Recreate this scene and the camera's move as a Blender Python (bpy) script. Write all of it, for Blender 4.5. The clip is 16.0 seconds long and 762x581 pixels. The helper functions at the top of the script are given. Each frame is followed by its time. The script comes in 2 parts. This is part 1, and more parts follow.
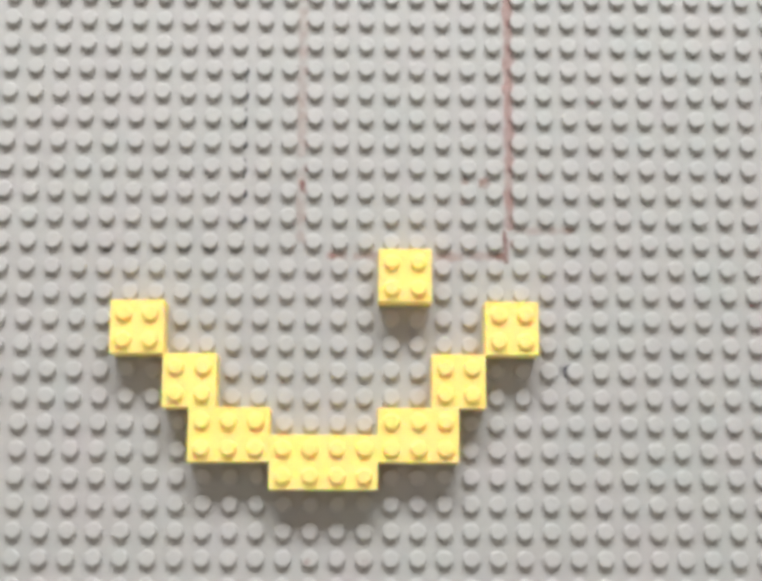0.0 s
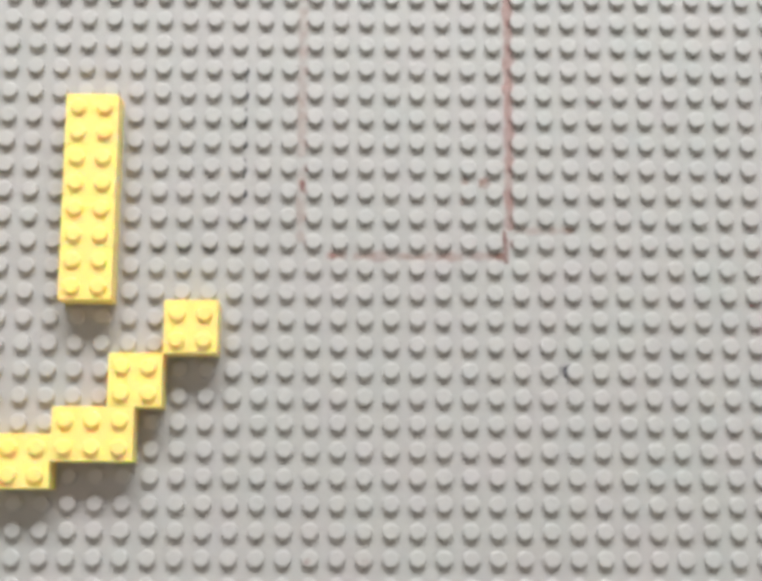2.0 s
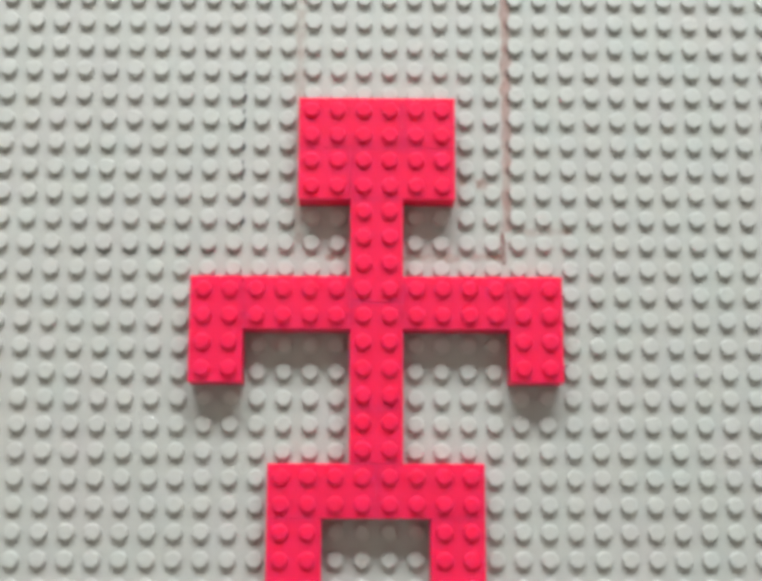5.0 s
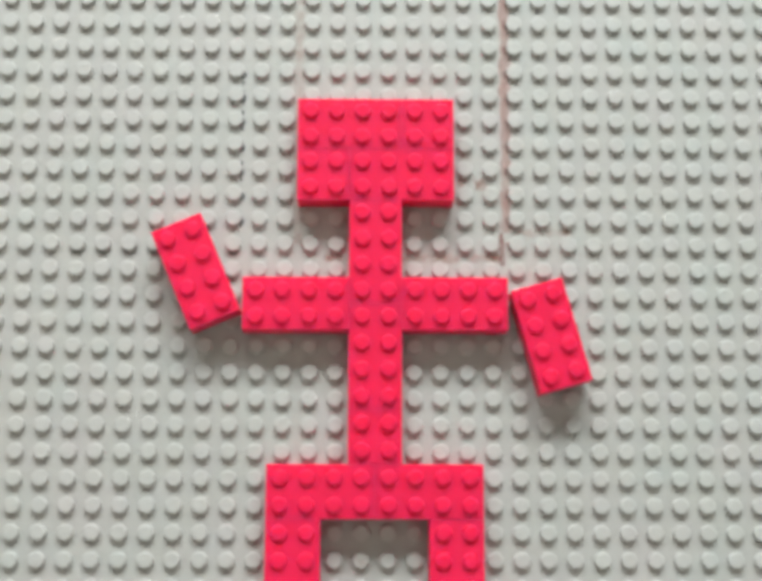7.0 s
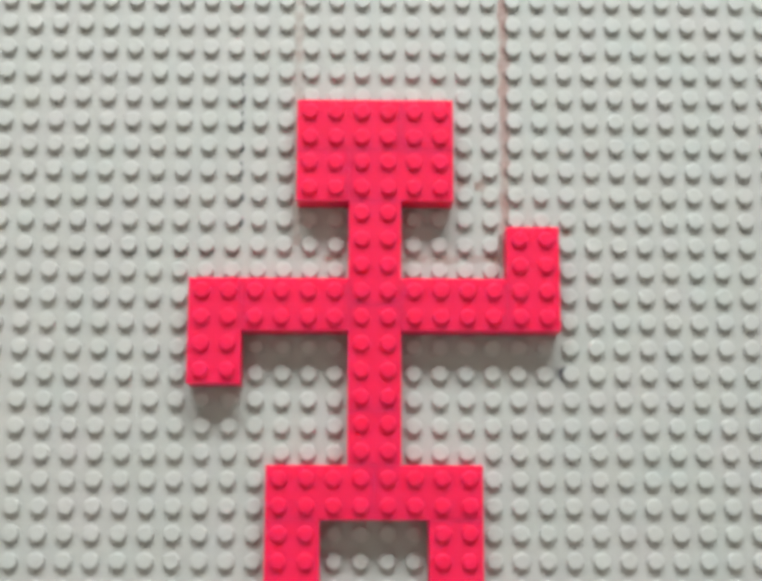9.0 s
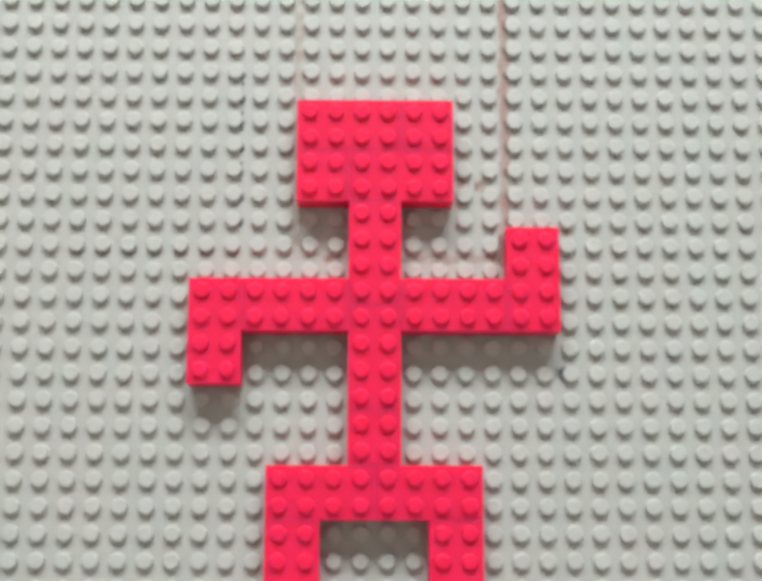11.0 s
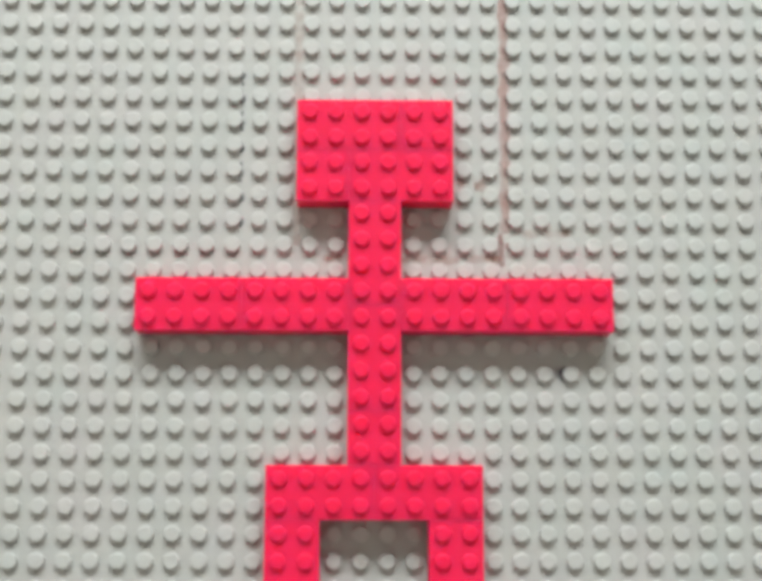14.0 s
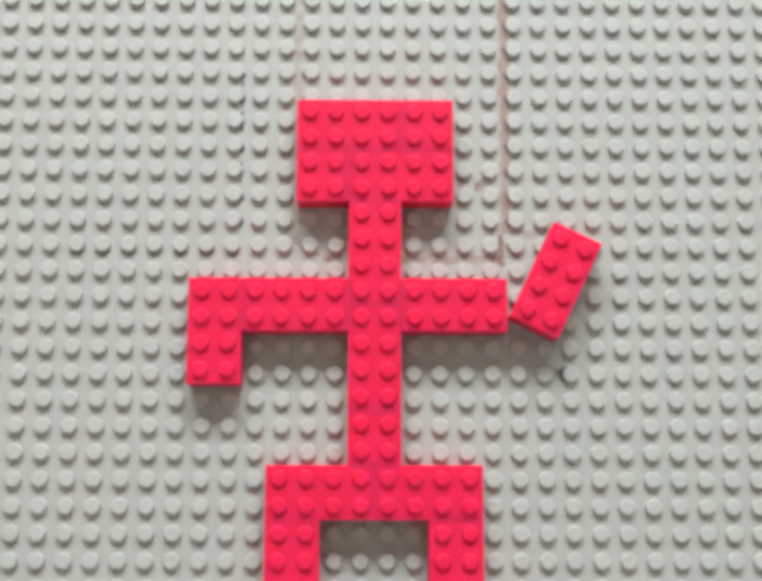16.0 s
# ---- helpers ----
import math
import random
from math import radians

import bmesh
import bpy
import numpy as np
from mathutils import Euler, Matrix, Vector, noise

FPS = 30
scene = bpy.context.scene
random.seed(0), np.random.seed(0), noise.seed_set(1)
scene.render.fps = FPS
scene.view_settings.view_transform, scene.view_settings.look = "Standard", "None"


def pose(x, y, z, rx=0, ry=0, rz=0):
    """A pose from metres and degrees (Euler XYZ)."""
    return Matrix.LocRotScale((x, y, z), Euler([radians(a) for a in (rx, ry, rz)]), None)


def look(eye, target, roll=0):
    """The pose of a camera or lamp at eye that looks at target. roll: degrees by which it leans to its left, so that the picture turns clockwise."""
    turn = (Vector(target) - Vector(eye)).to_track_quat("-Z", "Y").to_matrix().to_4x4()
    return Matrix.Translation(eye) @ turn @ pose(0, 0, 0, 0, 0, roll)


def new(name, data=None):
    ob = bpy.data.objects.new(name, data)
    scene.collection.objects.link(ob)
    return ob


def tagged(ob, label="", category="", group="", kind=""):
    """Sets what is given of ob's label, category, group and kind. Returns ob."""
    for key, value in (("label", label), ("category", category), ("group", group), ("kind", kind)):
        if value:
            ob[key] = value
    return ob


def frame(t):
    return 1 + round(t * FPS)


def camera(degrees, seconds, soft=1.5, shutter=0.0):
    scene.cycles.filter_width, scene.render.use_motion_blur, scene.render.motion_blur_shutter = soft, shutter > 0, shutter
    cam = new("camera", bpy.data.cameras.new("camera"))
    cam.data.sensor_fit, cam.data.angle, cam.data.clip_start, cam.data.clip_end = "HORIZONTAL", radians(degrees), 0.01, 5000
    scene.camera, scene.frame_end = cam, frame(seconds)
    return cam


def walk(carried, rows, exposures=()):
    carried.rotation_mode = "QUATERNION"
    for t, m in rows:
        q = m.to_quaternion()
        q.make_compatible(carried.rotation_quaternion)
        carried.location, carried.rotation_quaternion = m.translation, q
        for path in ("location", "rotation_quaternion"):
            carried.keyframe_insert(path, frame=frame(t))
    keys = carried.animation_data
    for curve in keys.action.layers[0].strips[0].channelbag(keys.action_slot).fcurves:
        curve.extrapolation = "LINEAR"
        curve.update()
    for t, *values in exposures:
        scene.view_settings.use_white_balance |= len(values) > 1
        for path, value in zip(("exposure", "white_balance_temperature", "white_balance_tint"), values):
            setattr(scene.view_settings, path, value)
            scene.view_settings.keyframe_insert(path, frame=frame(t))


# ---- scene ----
cam = camera(32.2, 16.0, soft=5.2)
TILT, LEAN = 10.077, -0.958
walk(cam, [
    (0.0, pose(0.01447, -0.08611, 0.39976, TILT, LEAN, 0.205)),
    (2.6, pose(0.01447, -0.08611, 0.39976, TILT, LEAN, 0.205)),
    (2.7, pose(0.01450, -0.08640, 0.39920, TILT, LEAN, 0.150)),
    (3.0, pose(0.01452, -0.08640, 0.39917, TILT, LEAN, 0.136)),
    (3.4, pose(0.01493, -0.08636, 0.39882, TILT, LEAN, 0.132)),
    (3.8, pose(0.01493, -0.08636, 0.39882, TILT, LEAN, 0.132)),
    (3.9, pose(0.01488, -0.08585, 0.40044, TILT, LEAN, 0.103)),
    (4.2, pose(0.01489, -0.08584, 0.40044, TILT, LEAN, 0.103)),
    (6.3, pose(0.01512, -0.08574, 0.40051, TILT, LEAN, 0.096)),
    (7.0, pose(0.01528, -0.08566, 0.40095, TILT, LEAN, 0.099)),
    (7.5, pose(0.01537, -0.08552, 0.40101, TILT, LEAN, 0.095)),
    (8.0, pose(0.01543, -0.08539, 0.40105, TILT, LEAN, 0.079)),
    (14.0, pose(0.01545, -0.08538, 0.40106, TILT, LEAN, 0.080)),
    (15.4, pose(0.01537, -0.08539, 0.40108, TILT, LEAN, 0.077)),
    (16.0, pose(0.01543, -0.08538, 0.40107, TILT, LEAN, 0.086)),
], exposures=[
    (0.0, 0.0, 6550, 13.5), (2.6, 0.0, 6550, 13.5), (4.0, 0.0, 6450, 5.5), (16.0, 0.0, 6450, 5.5),
])

# ---- light: daylight from one window, the rest is bounced by the room ----
world = bpy.data.worlds.new("world")
world.use_nodes = True
scene.world = world
sky = world.node_tree.nodes.new("ShaderNodeTexSky")
sky.sky_type, sky.sun_disc = "NISHITA", False
sky.sun_elevation, sky.sun_rotation = radians(50), radians(20)
world.node_tree.nodes["Background"].inputs["Strength"].default_value = 0.1
world.node_tree.links.new(sky.outputs["Color"], world.node_tree.nodes["Background"].inputs["Color"])

WIN = (-0.87, 0.93, 0.82, 1.47)  # x from, x to, z from, z to of the window's opening
ROOM = (-2.0, 2.0, -1.8, 1.6, -0.0016, 2.4)
lamp = bpy.data.lights.new("window_daylight", "AREA")
lamp.shape, lamp.size, lamp.size_y = "RECTANGLE", 1.70, 0.56
lamp.energy, lamp.color = 80.0, (0.93, 0.98, 1.0)
daylight = new("window_daylight", lamp)
daylight.matrix_basis = look((0.03, 1.58, 1.145), (0.0, 0.0, 0.45))


# ---- materials ----
def nodes_of(name):
    mat = bpy.data.materials.new(name)
    mat.use_nodes = True
    tree = mat.node_tree
    return mat, tree, tree.nodes["Principled BSDF"]


def noise_node(tree, scale, detail=3.0, coords="Object"):
    co = tree.nodes.new("ShaderNodeTexCoord")
    n = tree.nodes.new("ShaderNodeTexNoise")
    n.inputs["Scale"].default_value, n.inputs["Detail"].default_value = scale, detail
    tree.links.new(co.outputs[coords], n.inputs["Vector"])
    return n


def ramp(tree, source, low, high):
    r = tree.nodes.new("ShaderNodeMapRange")
    r.inputs["From Min"].default_value, r.inputs["From Max"].default_value = 0.3, 0.7
    r.inputs["To Min"].default_value, r.inputs["To Max"].default_value = low, high
    tree.links.new(source, r.inputs["Value"])
    return r.outputs["Result"]


def blend(tree, fac, a, b, mode="MIX"):
    m = tree.nodes.new("ShaderNodeMix")
    m.data_type, m.blend_type = "RGBA", mode
    if isinstance(fac, float):
        m.inputs["Factor"].default_value = fac
    else:
        tree.links.new(fac, m.inputs["Factor"])
    for socket, value in (("A", a), ("B", b)):
        slot = [s for s in m.inputs if s.name == socket and s.type == "RGBA"][0]
        if isinstance(value, tuple):
            slot.default_value = (*value, 1)
        else:
            tree.links.new(value, slot)
    return [s for s in m.outputs if s.type == "RGBA"][0]


def relief(tree, shader, heights, strength, distance):
    b = tree.nodes.new("ShaderNodeBump")
    b.inputs["Strength"].default_value, b.inputs["Distance"].default_value = strength, distance
    tree.links.new(heights, b.inputs["Height"])
    tree.links.new(b.outputs["Normal"], shader.inputs["Normal"])


def plastic(name, color, worn, rough, glow, spread=0.5):
    """Moulded plastic: a slightly uneven colour, scuffs, and small dents in its gloss."""
    mat, tree, s = nodes_of(name)
    broad, fine = noise_node(tree, 60, 4), noise_node(tree, 900, 3)
    info = tree.nodes.new("ShaderNodeObjectInfo")
    c = blend(tree, ramp(tree, broad.outputs["Fac"], 0.0, spread), color, worn)
    c = blend(tree, ramp(tree, fine.outputs["Fac"], 0.0, spread * 0.5), c, worn)
    tint = tree.nodes.new("ShaderNodeMapRange")
    tint.inputs["To Min"].default_value, tint.inputs["To Max"].default_value = 0.985, 1.015
    tree.links.new(info.outputs["Random"], tint.inputs["Value"])
    hsv = tree.nodes.new("ShaderNodeHueSaturation")
    tree.links.new(tint.outputs["Result"], hsv.inputs["Value"])
    tree.links.new(c, hsv.inputs["Color"])
    tree.links.new(hsv.outputs["Color"], s.inputs["Base Color"])
    tree.links.new(ramp(tree, fine.outputs["Fac"], rough - 0.08, rough + 0.12), s.inputs["Roughness"])
    s.inputs["Subsurface Weight"].default_value, s.inputs["Subsurface Scale"].default_value = 0.85, 0.002
    s.inputs["Subsurface Radius"].default_value, s.inputs["Specular IOR Level"].default_value = glow, 0.2
    relief(tree, s, broad.outputs["Fac"], 0.25, 0.0003)
    return mat


def plain(name, color, other, rough, scale):
    mat, tree, s = nodes_of(name)
    n = noise_node(tree, scale, 5)
    tree.links.new(blend(tree, ramp(tree, n.outputs["Fac"], 0.0, 1.0), color, other), s.inputs["Base Color"])
    s.inputs["Roughness"].default_value = rough
    relief(tree, s, n.outputs["Fac"], 0.2, 0.001)
    return mat


def ink(name, color, cover, scale, patchy=0.2):
    """Worn pen or dirt on plastic: thin, patchy cover."""
    mat, tree, s = nodes_of(name)
    n = noise_node(tree, scale, 4)
    s.inputs["Base Color"].default_value, s.inputs["Roughness"].default_value = (*color, 1), 0.7
    tree.links.new(ramp(tree, n.outputs["Fac"], max(0.0, cover - patchy), min(1.0, cover + patchy)), s.inputs["Alpha"])
    return mat


def place_noise(tree, scale, detail):
    """Noise over the whole plate, the same on its sheet and on its studs."""
    geo = tree.nodes.new("ShaderNodeNewGeometry")
    n = tree.nodes.new("ShaderNodeTexNoise")
    n.inputs["Scale"].default_value, n.inputs["Detail"].default_value = scale, detail
    tree.links.new(geo.outputs["Position"], n.inputs["Vector"])
    return n, geo


def grey_plate(name, blotch, lightened):
    """Old light grey plastic: pinkish towards one end and greener towards the other, blotched. The second argument
    darkens it in brown blotches, the third pales it in specks; they put shaded floor and lit studs into the colour."""
    mat, tree, s = nodes_of(name)
    (wide, geo), (mid, _), (fine, _) = place_noise(tree, 14, 3), place_noise(tree, 130, 4), place_noise(tree, 1400, 3)
    split = tree.nodes.new("ShaderNodeSeparateXYZ")
    tree.links.new(geo.outputs["Position"], split.inputs["Vector"])
    along = tree.nodes.new("ShaderNodeMapRange")
    along.inputs["From Min"].default_value, along.inputs["From Max"].default_value = -0.11, 0.15
    tree.links.new(split.outputs["X"], along.inputs["Value"])
    c = blend(tree, along.outputs["Result"], (0.422, 0.398, 0.376), (0.388, 0.406, 0.386))
    c = blend(tree, ramp(tree, wide.outputs["Fac"], 0.0, 0.7), c, (0.40, 0.40, 0.372))
    hue, _ = place_noise(tree, 70, 2)
    c = blend(tree, ramp(tree, hue.outputs["Fac"], 0.0, 0.75), c, (0.378, 0.405, 0.392))
    rosy, _ = place_noise(tree, 38, 3)
    c = blend(tree, ramp(tree, rosy.outputs["Fac"], 0.0, 0.75), c, (0.425, 0.386, 0.384))
    tan, _ = place_noise(tree, 95, 2)
    c = blend(tree, ramp(tree, tan.outputs["Fac"], 0.0, 0.5), c, (0.41, 0.402, 0.365))
    c = blend(tree, ramp(tree, mid.outputs["Fac"], blotch * 0.5, blotch * 1.4), c, (0.29, 0.275, 0.255))
    c = blend(tree, ramp(tree, fine.outputs["Fac"], lightened * 0.6, lightened * 1.4), c, (0.56, 0.56, 0.55))
    tree.links.new(c, s.inputs["Base Color"])
    tree.links.new(ramp(tree, mid.outputs["Fac"], 0.40, 0.55), s.inputs["Roughness"])
    s.inputs["Subsurface Weight"].default_value, s.inputs["Subsurface Scale"].default_value = 0.5, 0.0015
    s.inputs["Subsurface Radius"].default_value = (1.0, 0.97, 0.94)
    relief(tree, s, mid.outputs["Fac"], 0.25, 0.0003)
    return mat


# Sheet darker, studs paler: shade between studs and lit tops put into colour.
GREY = grey_plate("shaded_sheet_grey", 0.28, 0.0)
LIT_STUD_GREY = grey_plate("lit_stud_grey", 0.11, 0.09)
YELLOW = plastic("yellow_plastic", (0.97, 0.70, 0.245), (0.95, 0.66, 0.215), 0.35, (1.1, 0.5, 0.06))
RED = plastic("red_plastic", (0.71, 0.0105, 0.075), (0.66, 0.0115, 0.071), 0.38, (2.2, 0.5, 0.55))
WALL = plain("wall_paint", (0.62, 0.597, 0.555), (0.58, 0.557, 0.515), 0.9, 6)
CEILING = plain("ceiling_paint", (0.75, 0.73, 0.69), (0.71, 0.69, 0.65), 0.9, 5)
FLOOR = plain("floor_wood", (0.31, 0.235, 0.17), (0.24, 0.175, 0.125), 0.5, 9)
FRAME = plain("window_paint", (0.78, 0.77, 0.74), (0.72, 0.71, 0.68), 0.45, 30)
PEN_RED = ink("faded_red_pen", (0.40, 0.19, 0.165), 0.42, 130, 0.22)
PEN_DEEP = ink("red_pen_caught_on_studs", (0.25, 0.095, 0.085), 0.5, 300, 0.3)
PEN_FAINT = ink("rubbed_red_pen", (0.40, 0.20, 0.15), 0.22, 300)
PEN_TRACE = ink("traces_of_red_pen", (0.42, 0.24, 0.18), 0.12, 300)
PEN_BROWN = ink("brown_pen_caught_on_studs", (0.26, 0.12, 0.105), 0.46, 300, 0.3)
PEN_DARK = ink("dark_pencil", (0.04, 0.04, 0.06), 0.68, 700, 0.3)
GRIME = ink("dark_grime", (0.06, 0.06, 0.06), 0.35, 700, 0.3)
DIRT = ink("brown_dirt", (0.28, 0.10, 0.06), 0.38, 500, 0.3)
GLASS, _tree, _s = nodes_of("window_glass")
_s.inputs["Transmission Weight"].default_value, _s.inputs["Roughness"].default_value = 1.0, 0.0


# ---- building helpers ----
def part(name, bm, material, parent, label=""):
    mesh = bpy.data.meshes.new(name)
    bm.to_mesh(mesh)
    bm.free()
    return part_of(name, mesh, material, parent, label)


def part_of(name, mesh, material, parent, label=""):
    if not mesh.materials:
        mesh.materials.append(material)
    ob = new(name, mesh)
    ob.parent = parent
    return tagged(ob, label)


def add_box(bm, x0, x1, y0, y1, z0, z1):
    m = Matrix.Translation(((x0 + x1) / 2, (y0 + y1) / 2, (z0 + z1) / 2)) @ Matrix.Diagonal((x1 - x0, y1 - y0, z1 - z0, 1))
    return bmesh.ops.create_cube(bm, size=1, matrix=m)["verts"]


def box_thing(name, x0, x1, y0, y1, z0, z1, material, label, kind="structure"):
    bm = bmesh.new()
    add_box(bm, x0, x1, y0, y1, z0, z1)
    ob = part(name, bm, material, None)
    return tagged(ob, label, "", "", kind)


# ---- the room, plain all round ----
X0, X1, Y0, Y1, Z0, Z1 = ROOM
T = 0.12
box_thing("floor", X0 - T, X1 + T, Y0 - T, Y1 + T, Z0 - 0.1, Z0, FLOOR, "brown wooden floor under the grey baseplate")
box_thing("ceiling", X0 - T, X1 + T, Y0 - T, Y1 + T, Z1, Z1 + 0.1, CEILING, "plain off-white painted ceiling")
box_thing("wall_west", X0 - T, X0, Y0 - T, Y1 + T, Z0, Z1, WALL, "plain cream painted wall")
box_thing("wall_east", X1, X1 + T, Y0 - T, Y1 + T, Z0, Z1, WALL, "plain cream painted wall")
box_thing("wall_south", X0, X1, Y0 - T, Y0, Z0, Z1, WALL, "plain cream painted wall")
bm = bmesh.new()
add_box(bm, X0, WIN[0], Y1, Y1 + T, Z0, Z1)
add_box(bm, WIN[1], X1, Y1, Y1 + T, Z0, Z1)
add_box(bm, WIN[0], WIN[1], Y1, Y1 + T, Z0, WIN[2])
add_box(bm, WIN[0], WIN[1], Y1, Y1 + T, WIN[3], Z1)
tagged(part("wall_north", bm, WALL, None), "cream painted wall with a small window", "", "", "structure")
window = tagged(new("window_1"), "small white window letting in soft daylight", "window", "", "structure")
bm = bmesh.new()
for box in ((WIN[0], WIN[0] + 0.03, WIN[2], WIN[3]), (WIN[1] - 0.03, WIN[1], WIN[2], WIN[3]),
            (WIN[0] + 0.03, WIN[1] - 0.03, WIN[2], WIN[2] + 0.03), (WIN[0] + 0.03, WIN[1] - 0.03, WIN[3] - 0.03, WIN[3])):
    add_box(bm, box[0], box[1], Y1 + 0.05, Y1 + 0.09, box[2], box[3])
part("window_frame", bm, FRAME, window)
bm = bmesh.new()
add_box(bm, WIN[0] + 0.03, WIN[1] - 0.03, Y1 + 0.066, Y1 + 0.072, WIN[2] + 0.03, WIN[3] - 0.03)
part("pane", bm, GLASS, window).visible_shadow = False

# ---- studs and bricks: everything sits on a grid of 8 mm ----
P = 0.008
STUD_R, STUD_H, BRICK_H = 0.00243, 0.00162, 0.0096


def stud_geometry(sides=16, tall=STUD_H, soft=0.00028):
    """Corners and faces of one stud whose top edge is rounded over the width soft, open below."""
    rings = ((STUD_R, 0.0), (STUD_R, tall - soft), (STUD_R - soft * 0.29, tall - soft * 0.3), (STUD_R - soft, tall))
    verts, faces = [], []
    for r, z in rings:
        verts += [(r * math.cos(2 * math.pi * k / sides), r * math.sin(2 * math.pi * k / sides), z) for k in range(sides)]
    for a in range(len(rings) - 1):
        for k in range(sides):
            n = (k + 1) % sides
            faces.append((a * sides + k, a * sides + n, (a + 1) * sides + n, (a + 1) * sides + k))
    faces.append(tuple(range((len(rings) - 1) * sides, len(rings) * sides)))
    return verts, faces


def stud_mesh(name, material, tall=STUD_H, soft=0.00028):
    mesh = bpy.data.meshes.new(name)
    verts, faces = stud_geometry(16, tall, soft)
    mesh.from_pydata(verts, [], faces)
    mesh.polygons.foreach_set("use_smooth", [i < len(faces) - 1 for i in range(len(faces))])
    mesh.materials.append(material)
    return mesh


STUDS = {}
BODIES = {}


def brick_body(nx, ny, material):
    """A hollow brick: rounded outer edges, thin walls, open below."""
    key = (nx, ny, material.name)
    if key in BODIES:
        return BODIES[key]
    bm = bmesh.new()
    hx, hy = nx * P / 2 - 0.000015, ny * P / 2 - 0.000015
    add_box(bm, -hx, hx, -hy, hy, 0, BRICK_H)
    bottom = [f for f in bm.faces if f.normal.z < -0.9]
    bmesh.ops.inset_individual(bm, faces=bottom, thickness=0.0014)
    top = bmesh.ops.extrude_face_region(bm, geom=bottom)["geom"]
    bmesh.ops.delete(bm, geom=bottom, context="FACES_ONLY")
    bmesh.ops.translate(bm, vec=(0, 0, BRICK_H - 0.003), verts=[v for v in top if isinstance(v, bmesh.types.BMVert)])

    def outer(v):
        return abs(abs(v.co.x) - hx) < 1e-6 and abs(abs(v.co.y) - hy) < 1e-6

    edges = [e for e in bm.edges if outer(e.verts[0]) and outer(e.verts[1]) and max(v.co.z for v in e.verts) > 0.005]
    bmesh.ops.bevel(bm, geom=edges, offset=0.00005, segments=1, profile=0.5, affect="EDGES")
    bmesh.ops.recalc_face_normals(bm, faces=bm.faces)
    mesh = bpy.data.meshes.new("body")
    bm.to_mesh(mesh)
    bm.free()
    mesh.materials.append(material)
    BODIES[key] = mesh
    return mesh


def toy_brick(nx, ny, material, label, group):
    """A brick of nx by ny studs; its origin is the middle of its underside."""
    brick = tagged(new("toy_brick"), label, "toy brick", group)
    part_of("body", brick_body(nx, ny, material), material, brick)
    mesh = STUDS.setdefault(material.name, None) or stud_mesh("stud", material, 0.0011, 0.0005)
    STUDS[material.name] = mesh
    for i in range(nx):
        for j in range(ny):
            s = part_of("stud", mesh, material, brick)
            s.location = ((i - (nx - 1) / 2) * P, (j - (ny - 1) / 2) * P, BRICK_H)
            s.rotation_euler.z = random.uniform(0, 0.39)
    return brick


# ---- baseplates ----
def baseplate(c0, c1, r0, r1, label, near=None):
    """A plate whose studs fill columns c0 to c1 and rows r0 to r1; near: the stretch whose studs are parts of their own."""
    plate = tagged(new("baseplate"), label, "baseplate", "baseplates on the floor")
    bm = bmesh.new()
    gap = 0.0001
    add_box(bm, (c0 - 0.5) * P + gap, (c1 + 0.5) * P - gap, (r0 - 0.5) * P + gap, (r1 + 0.5) * P - gap, -0.0016, 0.0)
    bmesh.ops.bevel(bm, geom=bm.edges[:], offset=0.0003, segments=2, affect="EDGES")
    part("sheet", bm, GREY, plate)
    verts, faces = stud_geometry()
    vs, fs = [], []
    mesh = stud_mesh("stud", LIT_STUD_GREY)
    for i in range(c0, c1 + 1):
        for j in range(r0, r1 + 1):
            if near and near[0] <= i <= near[1] and near[2] <= j <= near[3]:
                s = part_of("stud", mesh, LIT_STUD_GREY, plate)
                s.location = (i * P, j * P, 0)
                continue
            base = len(vs)
            vs += [(x + i * P, y + j * P, z) for x, y, z in verts]
            fs += [tuple(base + k for k in f) for f in faces]
    rest = bpy.data.meshes.new("studs")
    rest.from_pydata(vs, [], fs)
    rest.polygons.foreach_set("use_smooth", [len(f) == 4 for f in fs])
    tagged(part_of("studs", rest, LIT_STUD_GREY, plate), "", "", "", "stuff")
    return plate


PLATE = baseplate(-29, 18, -27, 20, "worn light grey studded baseplate with faded red pen lines", (-5, 11, -11, 5))
baseplate(19, 50, -24, 7, "plain light grey studded baseplate beside the marked one")


# ---- marks on the plate ----
def stroke(name, start, end, width, material, label, z=0.00004, gaps=0.0, seed=1):
    """A hand-drawn stroke of uneven width along the plate, with gaps where it has worn off."""
    rnd = random.Random(seed)
    a, b = Vector((*start, 0)), Vector((*end, 0))
    n = max(3, int((b - a).length / 0.0016))
    side = Vector((-(b - a).y, (b - a).x, 0)).normalized()
    bm = bmesh.new()
    last, drift = None, 0.0
    for k in range(n + 1):
        drift = 0.8 * drift + rnd.uniform(-0.00012, 0.00012)
        c = a.lerp(b, k / n) + side * drift
        w = width / 2 * rnd.uniform(0.6, 1.25) * (0.5 if k in (0, n) else 1)
        pair = [bm.verts.new(c + side * w + Vector((0, 0, z))), bm.verts.new(c - side * w + Vector((0, 0, z)))]
        if last and rnd.random() >= gaps:
            bm.faces.new((last[0], last[1], pair[1], pair[0]))
        last = pair
    bmesh.ops.recalc_face_normals(bm, faces=bm.faces)
    return part(name, bm, material, PLATE, label)


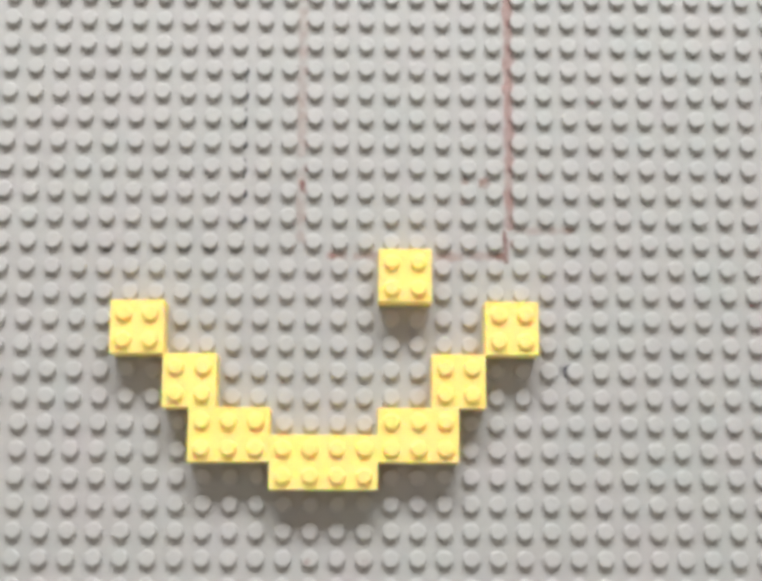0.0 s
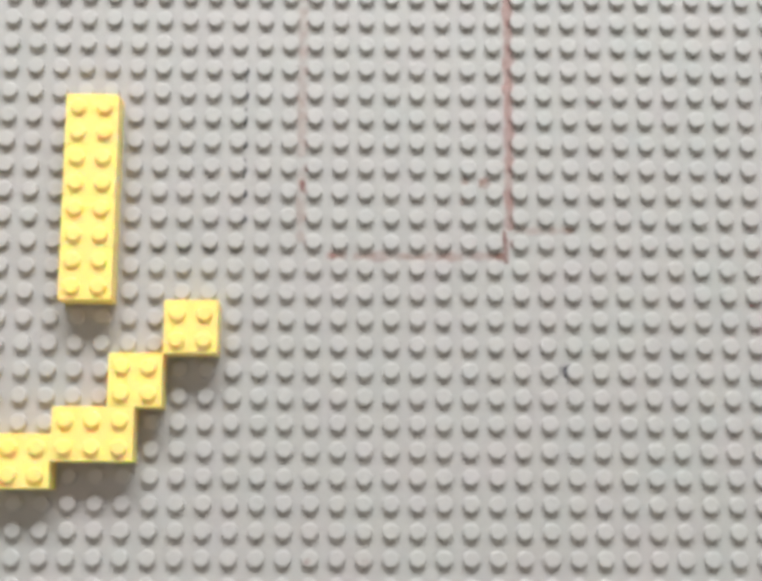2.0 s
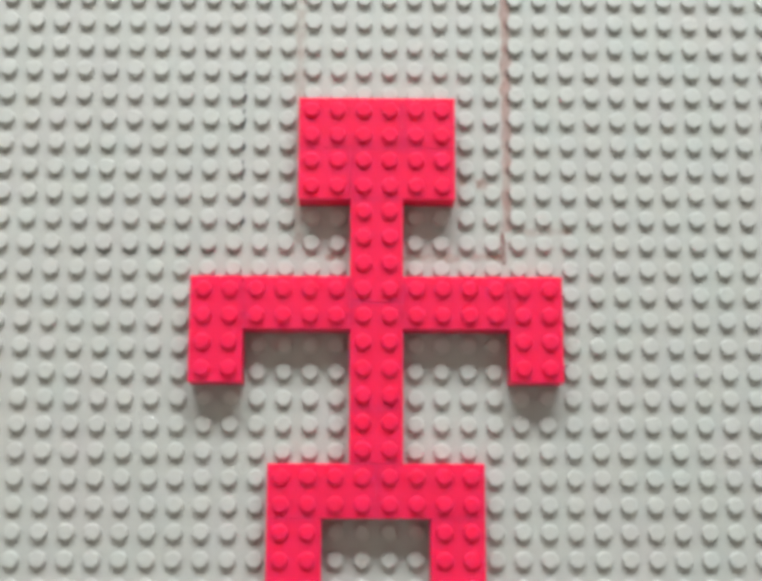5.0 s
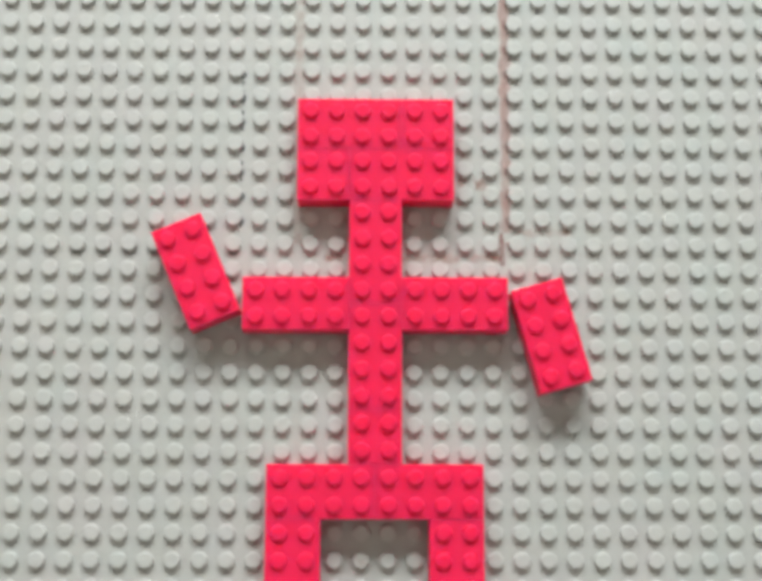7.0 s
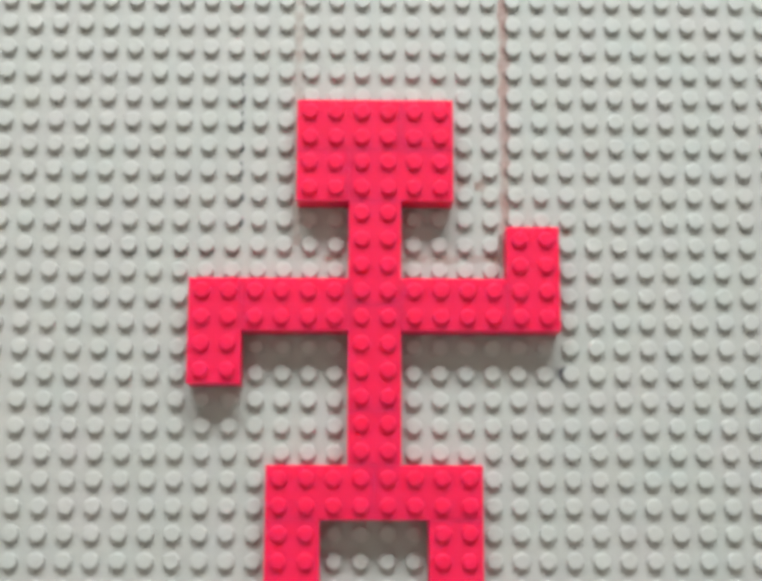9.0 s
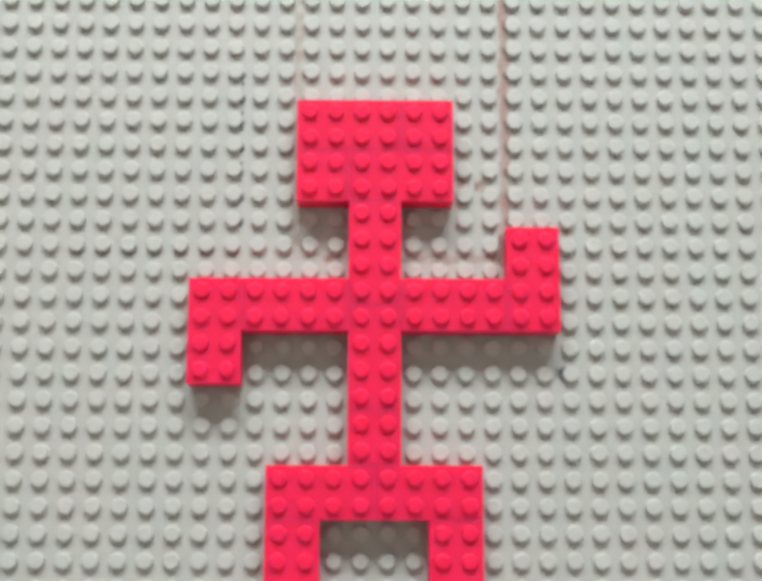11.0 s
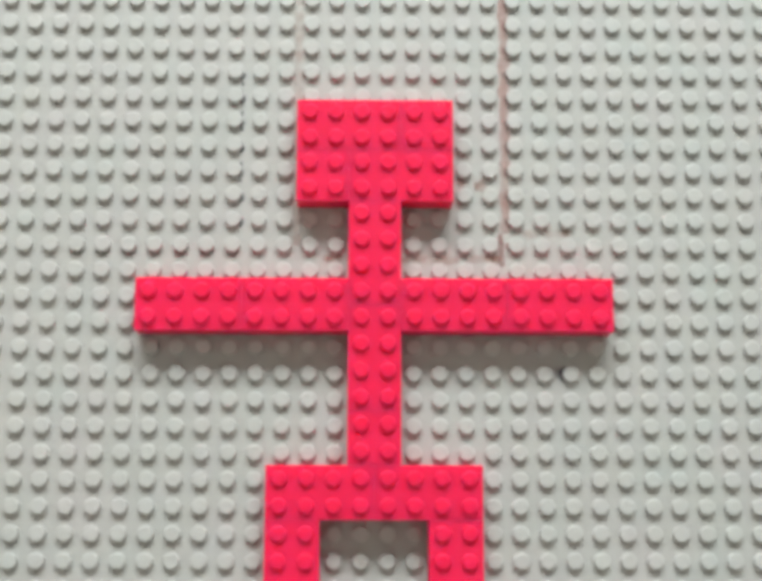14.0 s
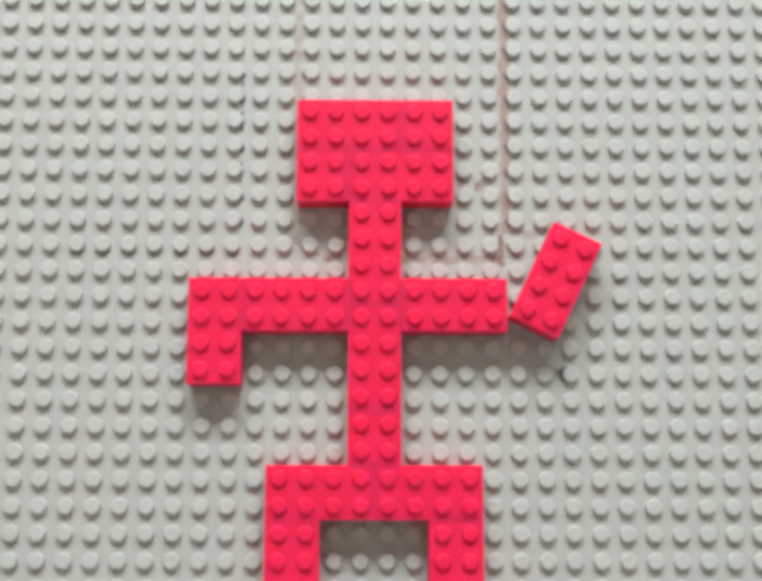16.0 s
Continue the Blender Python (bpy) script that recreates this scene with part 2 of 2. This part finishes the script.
def blot(x, y, r, material, label, z=0.00005, seed=1, long=1.0):
    rnd = random.Random(seed)
    bm = bmesh.new()
    ring = []
    for k in range(14):
        q = r * rnd.uniform(0.65, 1.2)
        ring.append(bm.verts.new((x + q * math.cos(k * math.pi / 7), y + q * long * math.sin(k * math.pi / 7), z)))
    bm.faces.new(ring)
    return part("stain", bm, material, PLATE, label)


def arc(x, y, r, width, a0, a1, material, label):
    bm = bmesh.new()
    last = None
    for k in range(11):
        a = radians(a0 + (a1 - a0) * k / 10)
        w = width * math.sin(math.pi * (k + 0.6) / 11.2)
        pair = [bm.verts.new((x + (r + s) * math.cos(a), y + (r + s) * math.sin(a), 0.00004)) for s in (0, w)]
        if last:
            bm.faces.new((last[0], last[1], pair[1], pair[0]))
        last = pair
    bmesh.ops.recalc_face_normals(bm, faces=bm.faces)
    return part("pen_mark", bm, material, PLATE, label)


stroke("pen_line", (0.0610, 0.16), (0.0608, 0.004), 0.0032, PEN_RED, "broad faded red pen line", seed=3)
stroke("pen_line", (0.0592, 0.0042), (0.0597, -0.0064), 0.0018, PEN_DEEP, "end of a faded red pen line", z=0.00006, seed=4)
stroke("pen_line", (0.0040, -0.0043), (0.0590, -0.0043), 0.0026, PEN_FAINT, "rubbed red pen line", gaps=0.04, seed=5)
stroke("pen_line", (0.0625, 0.0038), (0.0810, 0.0040), 0.0024, PEN_TRACE, "rubbed red pen line", seed=6)
stroke("pen_line", (-0.0040, 0.16), (-0.0042, 0.0), 0.0028, PEN_TRACE, "rubbed red pen line", gaps=0.05, seed=7)
rnd = random.Random(21)
for k in range(0, 15):  # ink caught on the side of each stud that the pen ran along
    arc(8 * P, k * P, STUD_R + 0.00006, rnd.uniform(0.0006, 0.0011), rnd.uniform(140, 160), rnd.uniform(205, 232), PEN_DEEP, "red ink along a stud")
    arc(0.0, k * P, STUD_R + 0.00006, rnd.uniform(0.0005, 0.0009), rnd.uniform(150, 170), rnd.uniform(210, 238), PEN_BROWN, "brown ink along a stud")
for k in range(1, 8):
    arc(-3 * P, k * P, STUD_R + 0.00006, rnd.uniform(0.0005, 0.0010), -58, rnd.uniform(0, 22), PEN_DARK, "dark pencil along a stud")
stroke("pencil_line", (-0.0216, 0.058), (-0.0221, 0.012), 0.0006, PEN_DARK, "thin dark pencil line", gaps=0.55, seed=8)
for k in range(-9, -2):
    arc(k * P, 0.0, STUD_R + 0.0001, 0.0010, 215, 335, GRIME, "dark grime round a stud")
stroke("pen_mark", (0.0762, -0.0372), (0.0756, -0.0415), 0.0007, GRIME, "faint dark tick", seed=22)
blot(0.0531, 0.0192, 0.0021, DIRT, "brown dirt spot", seed=9)
blot(0.0470, 0.0200, 0.0016, PEN_FAINT, "brown dirt spot", seed=10)
blot(0.0465, 0.0132, 0.0016, PEN_FAINT, "brown dirt spot", seed=11)
blot(0.0578, -0.0042, 0.0016, DIRT, "brown dirt spot", seed=12)
blot(0.0795, 0.0040, 0.0011, PEN_FAINT, "brown dirt spot", seed=13)
blot(-0.0037, 0.0178, 0.0010, PEN_DEEP, "small pink pen stain", seed=17, long=2.2)
blot(0.0060, -0.0042, 0.0012, PEN_RED, "small pink pen stain", seed=18)
blot(-0.0006, -0.0968, 0.0011, PEN_RED, "small pink pen dot", z=STUD_H + 0.00013, seed=14)
blot(0.0162, -0.0968, 0.0011, PEN_TRACE, "faint pink pen dot", z=STUD_H + 0.00013, seed=23)
arc(0.080, -0.040, STUD_R + 0.0001, 0.0012, 115, 240, PEN_DARK, "dark curved pen mark")

# ---- the bricks of the yellow face: columns and rows of the grid ----
FACE, FIGURE = "yellow bricks of the smiling face", "red bricks of the figure"


def face_brick(nx, ny, words):
    return toy_brick(nx, ny, YELLOW, words, FACE)


SMILE = [  # width, depth, middle column, middle row
    (2, 2, -6.5, -3.5), (2, 2, -4.5, -5.5), (3, 2, -3, -7.5), (4, 2, 0.5, -8.5), (3, 2, 4, -7.5), (2, 2, 5.5, -5.5), (2, 2, 7.5, -3.5),
]
WORDS = {2: "square bright yellow toy brick with four studs", 3: "bright yellow toy brick with six studs",
         4: "long bright yellow toy brick with eight studs"}
smile = [(face_brick(nx, ny, WORDS[nx] + ", in the smile"), c, r) for nx, ny, c, r in SMILE]
EYES = [  # column, row and the second at which each brick of the eyes is laid
    (3.5, -1.5, 0.0), (3.5, 0.5, 0.1), (3.5, 2.5, 0.2), (3.5, 4.5, 0.3),
    (-2.5, -1.5, 0.6), (-2.5, 0.5, 0.7), (-2.5, 2.5, 0.9), (-2.5, 4.5, 1.0),
]
eyes = [(face_brick(2, 2, WORDS[2] + ", in an eye"), c, r, t) for c, r, t in EYES]


# ---- the bricks of the red figure ----
def figure_brick(nx, ny, words):
    return toy_brick(nx, ny, RED, "red toy brick " + words, FIGURE)


head_top = [(figure_brick(4, 2, "with eight studs, top of the head"), 1.5, 4.5), (figure_brick(2, 2, "with four studs, top of the head"), 4.5, 4.5)]
head_low = [(figure_brick(2, 2, "with four studs, bottom of the head"), 0.5, 2.5), (figure_brick(4, 2, "with eight studs, bottom of the head"), 3.5, 2.5)]
torso = [
    (figure_brick(2, 4, "with eight studs, the neck"), 2.5, -0.5), (figure_brick(2, 4, "with eight studs, the trunk"), 2.5, -4.5),
    (figure_brick(2, 2, "with four studs, the waist"), 2.5, -7.5), (figure_brick(4, 2, "with eight studs, the hip"), 0.5, -9.5),
    (figure_brick(4, 2, "with eight studs, the hip"), 4.5, -9.5), (figure_brick(2, 4, "with eight studs, a leg"), -0.5, -12.5),
    (figure_brick(2, 4, "with eight studs, a leg"), 5.5, -12.5),
]
arm_left, arm_right = figure_brick(4, 2, "with eight studs, an upper arm"), figure_brick(4, 2, "with eight studs, an upper arm")
fore_left, fore_right = figure_brick(4, 2, "with eight studs, a swinging forearm"), figure_brick(4, 2, "with eight studs, a swinging forearm")


# ---- what moves, picture by picture, as in stop motion ----
STEP = 1 / 30


def at(c, r, turn=0.0, lift=0.0):
    return (c, r, turn, lift)


def hop(thing, stops):
    """Holds each place until the next stop's time and changes over between two pictures; wide turns take one more."""
    def m(p):
        return pose(p[0] * P, p[1] * P, p[3], 0, 0, p[2])

    rows = [(0.0, m(stops[0][1]))]
    for (_, old), (t, p) in zip(stops, stops[1:]):
        wide = abs(p[2] - old[2]) > 80
        hold = t - (3 if wide else 2) * STEP
        if frame(hold) > frame(rows[-1][0]):
            rows.append((hold, m(old)))
        if wide:
            rows.append((t - 2 * STEP, m(tuple((a + b) / 2 for a, b in zip(old, p)))))
        rows.append((t - STEP, m(p)))
    rows.append((16.0, m(stops[-1][1])))
    walk(thing, rows)


def slide_out(c, r):
    """The face leaves one stud at a time, fifteen times a second."""
    return [(1.2 + k / 15, at(c - k, r)) for k in range(1, 23)]


def slide_in(c, r):
    """The figure enters one stud at a time and stops at column c."""
    stops = [(0.0, at(c + 23, r)), (2.667, at(c + 21, r))]
    stops += [(3.9 - k / 15 + STEP, at(c + k + (1 if k > 16 else 0), r)) for k in range(18, -1, -1)]
    return stops


RAISED = 0.0019  # a turned forearm lies on the studs


def left(state):
    return {"h": at(-4.5, -2.5), "d": at(-3.5, -3.5, 90), "u": at(-3.5, -1.5, 90)}[state]


def right(state):
    return {"h": at(9.5, -2.5), "d": at(8.5, -3.5, 90), "u": at(8.5, -1.5, 90)}[state]


def motions():
    for brick, c, r in smile:
        hop(brick, [(0.0, at(c, r))] + slide_out(c, r))
    for k, (brick, c, r, t) in enumerate(eyes):
        waiting = [(0.0, at(-11.5 + 3 * k, 16.5)), (t, at(c, r))] if t else [(0.0, at(c, r))]
        hop(brick, waiting + slide_out(c, r))

    for brick, c, r in torso:
        hop(brick, slide_in(c, r))
    for brick, c, r in head_low:
        hop(brick, slide_in(c, r) + [(8.3, at(c - 1, r)), (8.9, at(c, r)), (9.5, at(c + 1, r)), (10.1, at(c, r))])
    for brick, c, r in head_top:
        hop(brick, slide_in(c, r) + [(8.4, at(c - 1, r)), (8.9, at(c, r)), (9.6, at(c + 1, r)), (10.1, at(c, r))])
    hop(arm_left, slide_in(-0.5, -2.5) + [(12.3, at(-0.5, -1.5)), (12.4, at(-0.5, -2.5)), (13.0, at(-0.5, -1.5)), (13.1, at(-0.5, -2.5)),
                                          (13.7, at(-0.5, -1.5)), (13.8, at(-0.5, -2.5))])
    hop(arm_right, slide_in(5.5, -2.5) + [(12.2, at(5.5, -1.5)), (12.3, at(5.5, -2.5)), (13.6, at(5.5, -1.5)), (13.7, at(5.5, -2.5))])

    enter = [(t, (c, r, 90, z)) for t, (c, r, _, z) in slide_in(-3.5, -3.5)]
    hop(fore_left, enter + [
        (5.2, at(-4.40, -3.74, 65, RAISED)), (5.3, left("h")), (5.5, left("d")), (5.9, left("h")), (6.0, left("u")), (6.3, left("h")), (6.4, left("d")), (6.5, at(-4.40, -3.74, 65.5, RAISED)), (6.6, left("h")),
        (6.7, left("u")), (7.0, at(-4.26, -1.33, 113.0, RAISED)), (7.1, left("d")), (7.3, left("h")), (7.4, at(-4.28, -1.32, 113, RAISED)),
        (7.5, left("u")), (7.9, left("h")), (8.0, at(-4.42, -3.78, 62, RAISED)), (8.1, left("d")), (11.7, left("h")),
        (13.1, at(-4.5, -1.5)), (13.2, left("h")), (14.4, at(-4.41, -4.05, 59.5, RAISED)), (14.5, left("d"))])
    enter = [(t, (c, r, 90, z)) for t, (c, r, _, z) in slide_in(8.5, -3.5)]
    hop(fore_right, enter + [
        (5.2, at(9.20, -3.80, 113, RAISED)), (5.3, right("h")), (5.5, right("u")), (5.9, right("h")), (6.0, right("d")), (6.3, right("h")), (6.4, right("u")), (6.5, at(9.37, -1.65, 63.5, RAISED)), (6.6, right("h")),
        (6.7, right("d")), (7.0, at(9.09, -3.71, 105.5, RAISED)), (7.1, right("u")), (7.3, right("h")), (7.4, at(9.28, -3.99, 115, RAISED)),
        (7.5, right("d")), (7.9, right("h")), (8.0, at(9.10, -1.52, 73.7, RAISED)), (8.1, right("u")), (11.5, at(9.33, -1.57, 65.5, RAISED)),
        (11.6, right("h")), (12.1, at(9.5, -1.5)), (12.2, right("h")), (12.7, at(9.5, -1.5)), (12.8, right("h")), (14.3, right("d")),
        (14.9, at(9.57, -3.95, 113, RAISED)), (15.0, right("h")), (15.1, right("u")), (15.5, at(9.20, -1.52, 71.5, RAISED)),
        (15.6, right("u")), (15.7, at(9.69, -1.78, 46, RAISED)), (15.8, at(9.10, -1.35, 75.5, RAISED)), (15.9, at(9.34, -1.68, 74, RAISED)),
        (16.0, at(9.33, -1.56, 64.2, RAISED))])


motions()
